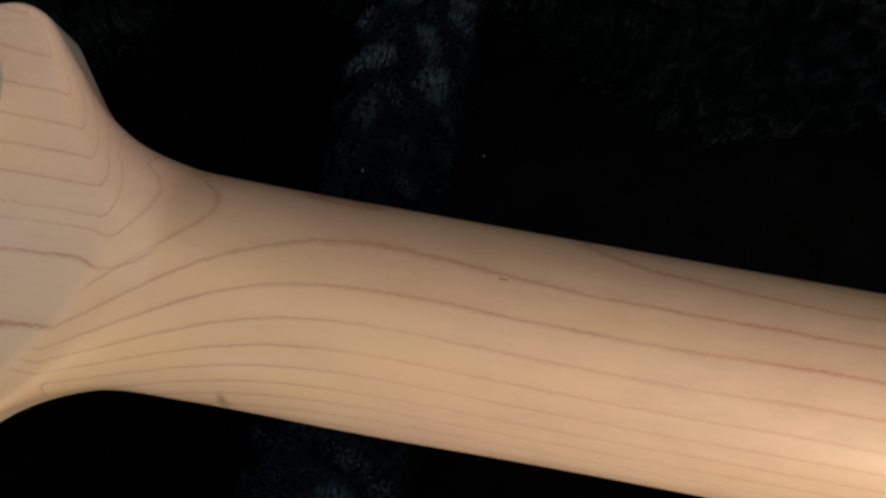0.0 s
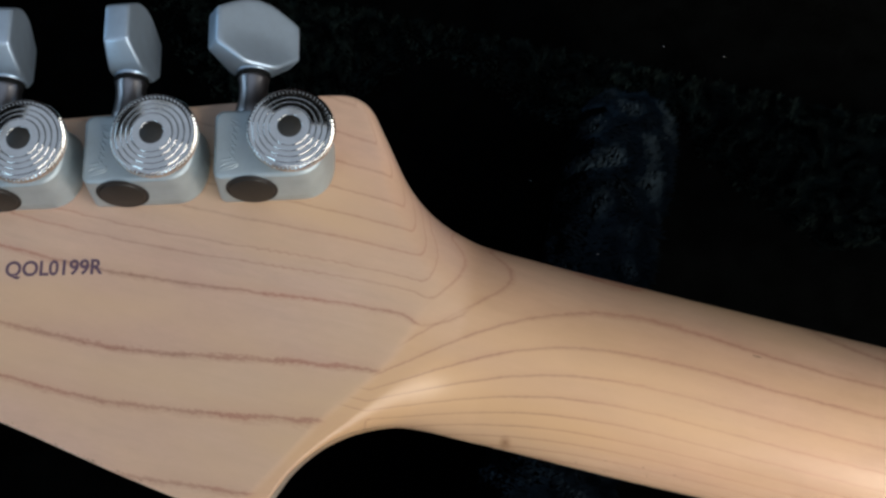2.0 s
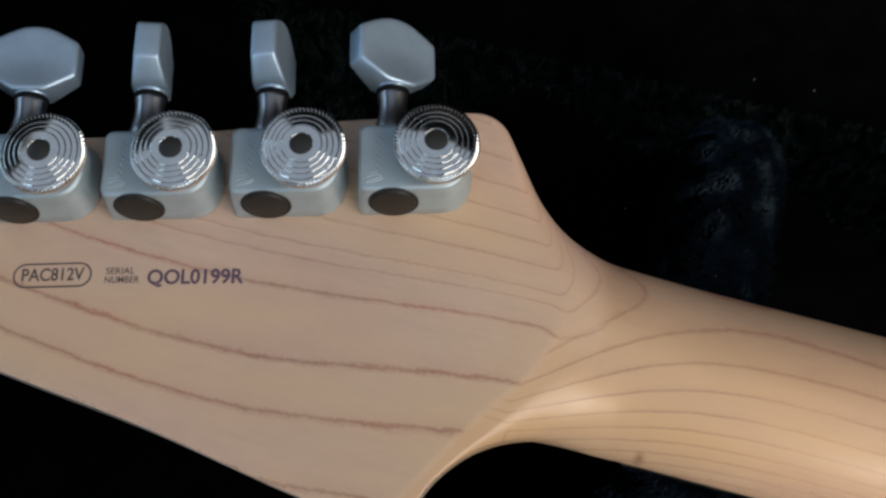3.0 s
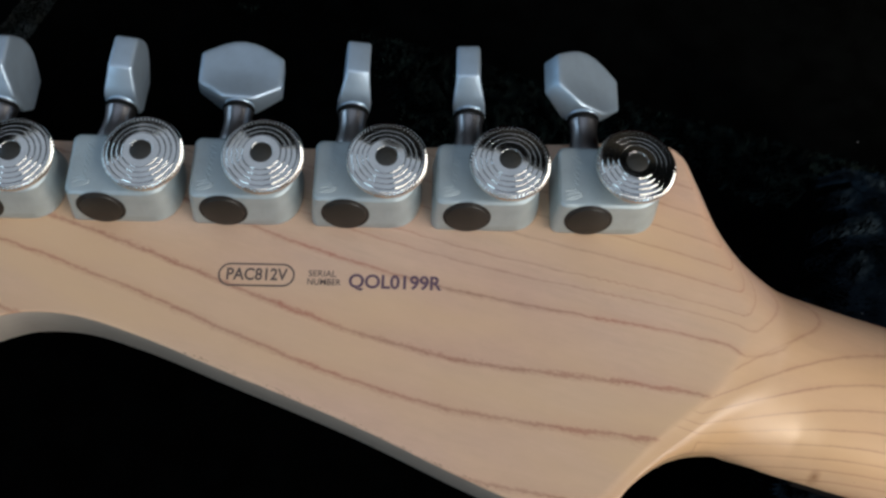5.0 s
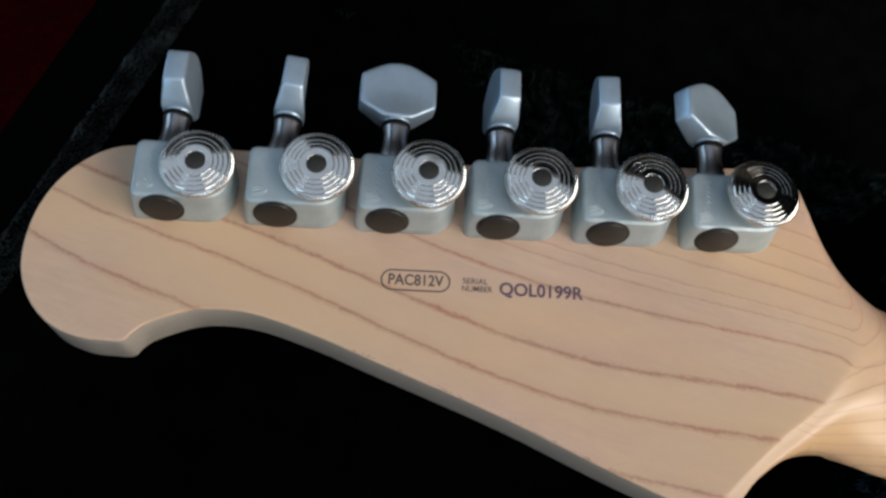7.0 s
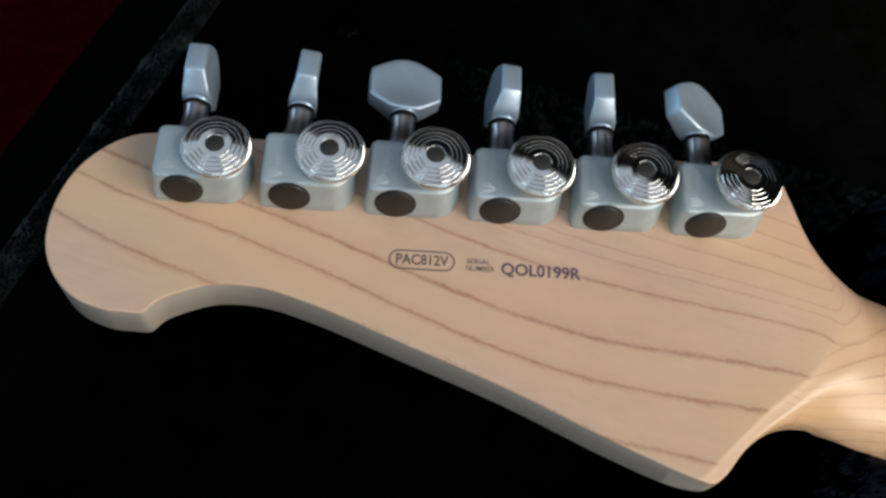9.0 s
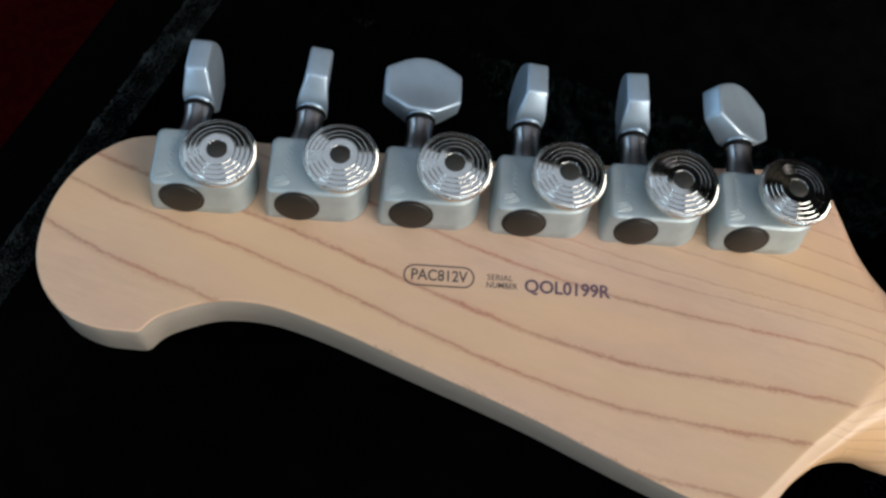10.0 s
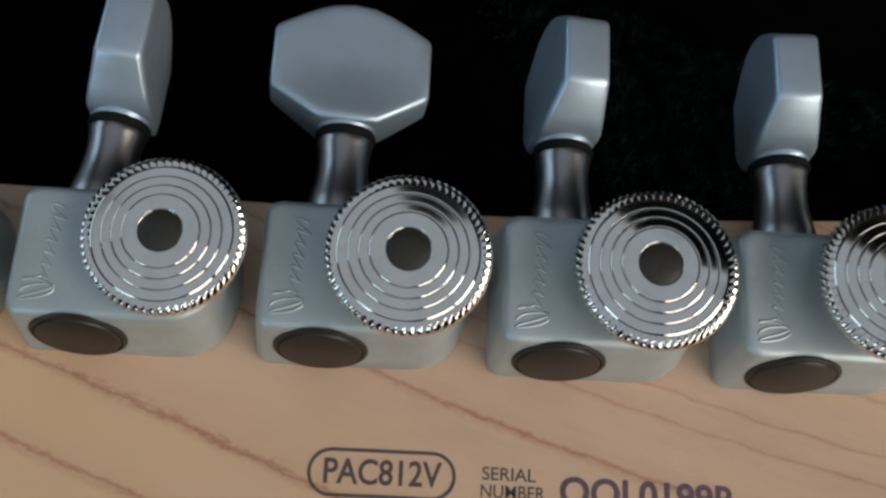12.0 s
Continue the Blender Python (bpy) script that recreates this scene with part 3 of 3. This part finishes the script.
def wheel_mesh():
    """Rope-knurled thumb wheel with a terraced top; z = 0 is its upper face."""
    n, teeth = 600, 60
    prof = [(2.15, -1.5), (2.15, -0.07), (2.18, -0.02), (2.23, 0.0), (2.29, -0.003), (2.4, -0.007), (3.54, -0.0525), (3.6, -0.055)]
    z = -0.055
    for r in (3.6, 4.63, 5.66):
        # a sloping step that rolls over into a fine groove
        prof += [(r + 0.02 + 0.2 * math.sin(a), z - 0.13 * (1 - math.cos(a))) for a in (0.0, 0.35, 0.7, 1.05, 1.4)]
        prof += [(r + 0.235, z - 0.16), (r + 0.25, z - 0.185), (r + 0.275, z - 0.165), (r + 0.30, z - 0.152), (r + 0.34, z - 0.152)]
        z -= 0.152
        prof += [(r + 0.34 + 0.69 * k, z - 0.075 * k) for k in (0.05, 0.95, 1.0)]
        z -= 0.075
    prof += [(6.71 + 0.22 * math.sin(a), z - 0.14 * (1 - math.cos(a))) for a in (0.3, 0.7, 1.1, 1.45)] + [(6.95, z - 0.22), (6.99, z - 0.24)]
    rings = lathe(prof, n)
    top = z - 0.16
    for k in range(36):
        t = k / 35
        a0 = math.pi * (0.42 - 0.84 * t)
        ro, zo = 7.15 + 1.05 * abs(math.cos(a0)) ** 0.7, top - 1.0 + 1.02 * math.copysign(abs(math.sin(a0)) ** 0.85, math.sin(a0))
        deep = 0.46 * math.sin(math.pi * min(0.95, max(0.06, t))) ** 0.4
        row = []
        for i in range(n):
            a = 2 * math.pi * i / n
            tooth = abs(math.sin(teeth / 2 * (a + 0.24 * t))) ** 0.8
            r = ro - deep * (1 - tooth)
            row.append((r * math.cos(a), r * math.sin(a), zo))
        rings.append(row)
    low = zo
    rings += lathe([(6.6, low - 0.1), (5.2, low - 0.2), (5.0, low - 0.5), (4.9, low - 3.0), (0.5, low - 3.0)], n)
    verts, faces = loft(rings, False, True)
    return verts, faces


def button_mesh():
    """A six-sided flat button with an arched top; its shaft runs along y."""
    arch = [(8.75, 10.05), (7.3, 10.95), (5.7, 11.9), (4.0, 12.8), (2.3, 13.45), (0.0, 13.75)]
    half = [(2.0, -1.15), (3.3, -0.95), (5.0, 0.15), (6.9, 1.42), (8.75, 2.63), (8.75, 5.0), (8.75, 7.5)] + arch
    outline = half + [(-x, y) for x, y in half[-2::-1]]

    def crown(x, y):
        """Half the thickness: the faces swell towards the shaft."""
        return 2.45 + 1.1 * max(0.0, 1 - (x / 8.75) ** 2) ** 0.8 * max(0.0, min(1.0, (6.5 - y) / 7.0)) ** 1.6

    rings = []
    for k in (1.0, 0.84, 0.68, 0.52, 0.34, 0.16, 0.03):
        ring = [(x * k, 5.5 + (y - 5.5) * k) for x, y in outline]
        rings.append([(x, y, crown(x, y)) for x, y in ring])
        rings.insert(0, [(x, y, -crown(x, y)) for x, y in ring])
    return loft(rings[::-1])


def shared(name, data, material, soft=45):
    verts, faces = data
    ob = crease(link_mesh(name, verts, faces, material), soft)
    me = ob.data
    bpy.data.objects.remove(ob)
    return me


def text_mesh(name, words, size, material, thick=0.0, fat=0.0, spacing=1.0):
    """Flat lettering as a mesh, centred, in millimetres."""
    cu = bpy.data.curves.new(name, "FONT")
    cu.body, cu.size, cu.align_x, cu.align_y = words, size * MM, "CENTER", "CENTER"
    cu.extrude, cu.offset, cu.space_character = thick * MM, fat * MM, spacing
    cu.resolution_u = 6
    tmp = bpy.data.objects.new(name, cu)
    scene.collection.objects.link(tmp)
    me = bpy.data.meshes.new_from_object(tmp.evaluated_get(bpy.context.evaluated_depsgraph_get()))
    bpy.data.objects.remove(tmp)
    me.name = name
    me.materials.clear()
    me.materials.append(material)
    return me


def width_of(me):
    xs = [v.co.x for v in me.vertices]
    return (max(xs) - min(xs)) / MM


def script_mesh():
    """An unreadable engraved flourish: a wavy raised line with a large first loop."""
    path = []
    for k in range(40):
        t = k / 39
        a = t * 2.2 * 2 * math.pi
        path.append((-4.9 + 1.0 * math.sin(a * 0.62) + 0.5 * t, 0.25 + 1.6 * math.cos(a * 0.9)))
    for k in range(110):
        t = k / 109
        a = t * 6.5 * 2 * math.pi
        big = 0.85 + (0.75 if 0.80 < t < 0.97 else 0.0) * math.sin((t - 0.80) / 0.17 * math.pi) - (0.0 if t > 0.06 else 0.3)
        path.append((-3.6 + 8.2 * t + 0.42 * math.sin(a + 1.2), 0.62 * big * math.cos(a) - 0.1))
    rings = []
    for i, (x, y) in enumerate(path):
        px, py = path[max(0, i - 1)]
        qx, qy = path[min(len(path) - 1, i + 1)]
        dx, dy = qx - px, qy - py
        l = math.hypot(dx, dy) or 1
        nx, ny, w = -dy / l, dx / l, 0.14
        rings.append([(x + nx * w, y + ny * w, 0), (x + nx * w * 0.4, y + ny * w * 0.4, 0.1), (x - nx * w * 0.4, y - ny * w * 0.4, 0.1), (x - nx * w, y - ny * w, 0)])
    return loft(rings)


HOUSING = shared("tuning_machine", housing_mesh(), SATIN, 50)
WHEEL = shared("thumb_wheel", wheel_mesh(), CHROME, 38)
BUTTON = shared("button", button_mesh(), PEARL, 30)
bm = bmesh.new()
bm.from_mesh(BUTTON)
bmesh.ops.bevel(bm, geom=[e for e in bm.edges if len(e.link_faces) == 2 and e.calc_face_angle(0) > radians(30)], offset=0.62 * MM, segments=3, profile=0.5, affect="EDGES")
for e in bm.edges:
    e.smooth = True
bm.to_mesh(BUTTON)
bm.free()
CORE_MESH = shared("post_end", loft(lathe([(2.14, -1.75), (2.14, -0.16), (2.02, -0.07), (0.4, -0.05)], 40)), CORE)
POST = shared("shaft", loft(along_y(lathe([(3.5, -12.0), (3.5, -10.2), (3.3, -9.2), (2.95, -7.6), (2.78, -6.0), (2.78, -4.6), (2.95, -3.2), (3.05, -2.6), (2.95, -2.4)], 48))), NICKEL)
WASHER = shared("washer", loft(along_y(lathe([(2.4, -2.5), (3.1, -2.5), (3.32, -2.3), (3.36, -1.9), (3.25, -1.55), (2.4, -1.5)], 48))), RUBBER)
COLLAR = shared("collar", loft(along_y(lathe([(2.4, -1.55), (3.1, -1.55), (3.24, -1.35), (3.22, -0.9), (3.05, -0.55), (2.8, -0.2), (2.3, 0.2)], 48))), PEARL)
CAP = shared("gear_cap", loft(along_y(lathe([(4.85, 0.0), (4.85, 0.22), (4.7, 0.36), (4.45, 0.38), (4.38, 0.24), (4.28, 0.24), (4.2, 0.5), (4.05, 0.6), (0.3, 0.62)], 56))), CAPS)
SCRIPT = shared("engraving", script_mesh(), SATIN, 60)
USA = text_mesh("engraved_word", "USA", 1.5, SATIN, 0.02, 0.0, 1.25)

# each machine differs a little: wheel height and shift, turn of the button, reach of the shaft
WHEEL_X = (-0.9, 0.5, 0.2, 0.1, -0.1, 0.45)
WHEEL_Y = (0.35, 0.9, -0.3, -0.1, 0.0, 0.45)
WHEEL_Z = (12.3, 13.1, 15.6, 15.1, 15.1, 14.5)
WHEEL_TILT = (-0.4, 1.2, 0.3, 0.3, 0.3, 3.0)
BUTTON_TURN = (-92, -84, 5.8, -82, -94, 35)
BUTTON_LEAN = (-2, -4, 0, -0.5, 0, 0)
STEM_X = (-7.8, -7.4, -7.5, -7.9, -8.0, -8.4)
STEM_Y = (16.6, 17.0, 17.5, 17.4, 17.4, 17.2)
STEM_Z = (4.65, 4.9, 4.75, 4.75, 4.35, 4.65)


def under(name, me, parent, m, label=""):
    ob = new(name, me)
    ob.parent = parent
    ob.matrix_basis = m
    if label:
        ob["label"] = label
    return ob


for i in range(6):
    tuner = under("tuning_machine", HOUSING, guitar, Matrix.Translation((PITCH * i * MM, 0, 0)), "satin chrome locking tuner housing")
    shift = Matrix.Translation((WHEEL_X[i] * MM, WHEEL_Y[i] * MM, WHEEL_Z[i] * MM)) @ pose(0, 0, 0, WHEEL_TILT[i], -0.7 * WHEEL_TILT[i], 31 * i)
    under("thumb_wheel", WHEEL, tuner, shift, "polished chrome knurled thumb wheel")
    under("post_end", CORE_MESH, tuner, shift, "dull brown post end inside the wheel")
    stem = Matrix.Translation((STEM_X[i] * MM, STEM_Y[i] * MM, STEM_Z[i] * MM)) @ Matrix.Rotation(radians(BUTTON_LEAN[i]), 4, "Z")
    under("shaft", POST, tuner, stem, "dark polished shaft")
    under("washer", WASHER, tuner, stem, "black washer")
    under("collar", COLLAR, tuner, stem)
    under("button", BUTTON, tuner, stem @ Matrix.Rotation(radians(BUTTON_TURN[i]), 4, "Y"), "satin six-sided button")
    under("gear_cap", CAP, tuner, Matrix.Translation((-8.2 * MM, -8.0 * MM, 4.95 * MM)) @ Matrix.Rotation(radians(-10.2), 4, "X") @ Matrix.Rotation(radians(180), 4, "Z"), "dark brown round cap")
    under("engraving", SCRIPT, tuner, pose(-11.0 * MM, -0.3 * MM, 9.52 * MM, 0, 0, 86), "engraved flourish")
    under("engraved_word", USA, tuner, pose(-13.0 * MM, 0.2 * MM, 9.53 * MM, 0, 0, 88), "engraved letters")

# ---- printing on the headstock ----
INK_Z = 0.05 * MM


def print_on(name, words, size, want, x, y, turn, material, label, fat=0.0):
    me = text_mesh(name, words, size, material, 0.0, fat)
    k = want / width_of(me)
    under(name, me, guitar, Matrix.Translation((x * MM, y * MM, INK_Z)) @ Matrix.Rotation(radians(turn), 4, "Z") @ Matrix.Diagonal((k, 1, 1, 1)), label)


print_on("model_print", "PAC812V", 3.6, 12.2, 47.8, -19.85, 0.4, INK_DARK, "printed model code", 0.06)
print_on("serial_number_print", "QOL0199R", 4.1, 18.7, 75.6, -20.85, -0.4, INK, "printed violet serial number", 0.10)
print_on("serial_caption", "SERIAL", 1.9, 5.6, 61.0, -19.3, -0.2, INK_DARK, "printed small caption", 0.01)
print_on("serial_caption", "NUMBER", 1.9, 6.7, 61.4, -21.1, -0.2, INK_DARK, "printed small caption", 0.01)


def pill(w, h, line):
    def loop(hw, hh):
        r = hh
        return [(hw - r + r * math.cos(a), r * math.sin(a), 0) for a in np.linspace(-math.pi / 2, math.pi / 2, 20)] + [(-hw + r + r * math.cos(a), r * math.sin(a), 0) for a in np.linspace(math.pi / 2, 1.5 * math.pi, 20)]
    return loft([loop(w / 2, h / 2), loop(w / 2 - line, h / 2 - line)], False, False)


verts, faces = pill(15.4, 5.0, 0.36)
ob = link_mesh("model_outline", verts, faces, INK_DARK, guitar, label="printed rounded outline")
ob.matrix_basis = pose(47.8 * MM, -19.85 * MM, INK_Z, 0, 0, 0.4)

# ---- marks in the wood ----
def mark(name, spots, material, label):
    """Small dark marks that lie on the wood's surface: x, y, half length, half width, turn."""
    verts, faces = [], []
    for x, y, l, w, turn in spots:
        k, c, sn = len(verts), math.cos(radians(turn)), math.sin(radians(turn))
        ring = []
        for i in range(12):
            a = 2 * math.pi * i / 12
            r = 1 + 0.3 * noise.noise(Vector((x + i, y, 0)))
            px, py = l * r * math.cos(a), w * r * math.sin(a)
            ring.append((x + px * c - py * sn, y + px * sn + py * c))
        xs, ys = np.array([x] + [p[0] for p in ring]), np.array([y] + [p[1] for p in ring])
        zs = height(xs, ys) + 0.03
        verts += list(zip(xs, ys, zs))
        faces += [(k, k + 1 + i, k + 1 + (i + 1) % 12) for i in range(12)]
    return link_mesh(name, verts, faces, material, guitar, label=label)


FLECK = make_plain("mineral_fleck", (0.33, 0.20, 0.12), 0.6, 0.5, 1500, 0.00002)
mark("fleck", [(207.6, -41.7, 0.9, 0.14, -16)], FLECK, "small dark mineral fleck")
rng = random.Random(8)
specks = []
for k in range(60):
    x = 35 + 62 * rng.random() ** 1.2
    specks.append((x, float(ylow(x)) + rng.uniform(0.15, 0.75), rng.uniform(0.08, 0.26), rng.uniform(0.05, 0.11), -22))
for k in range(26):
    x = 150 + 100 * rng.random()
    specks.append((x, float(ylow(x)) + 0.3 + 2.6 * rng.random() ** 1.6, rng.uniform(0.1, 0.3), rng.uniform(0.03, 0.06), rng.uniform(-26, -8)))
tagged(mark("edge_speck", specks, FLECK, "tiny dark specks along the lower edge"), kind="stuff")
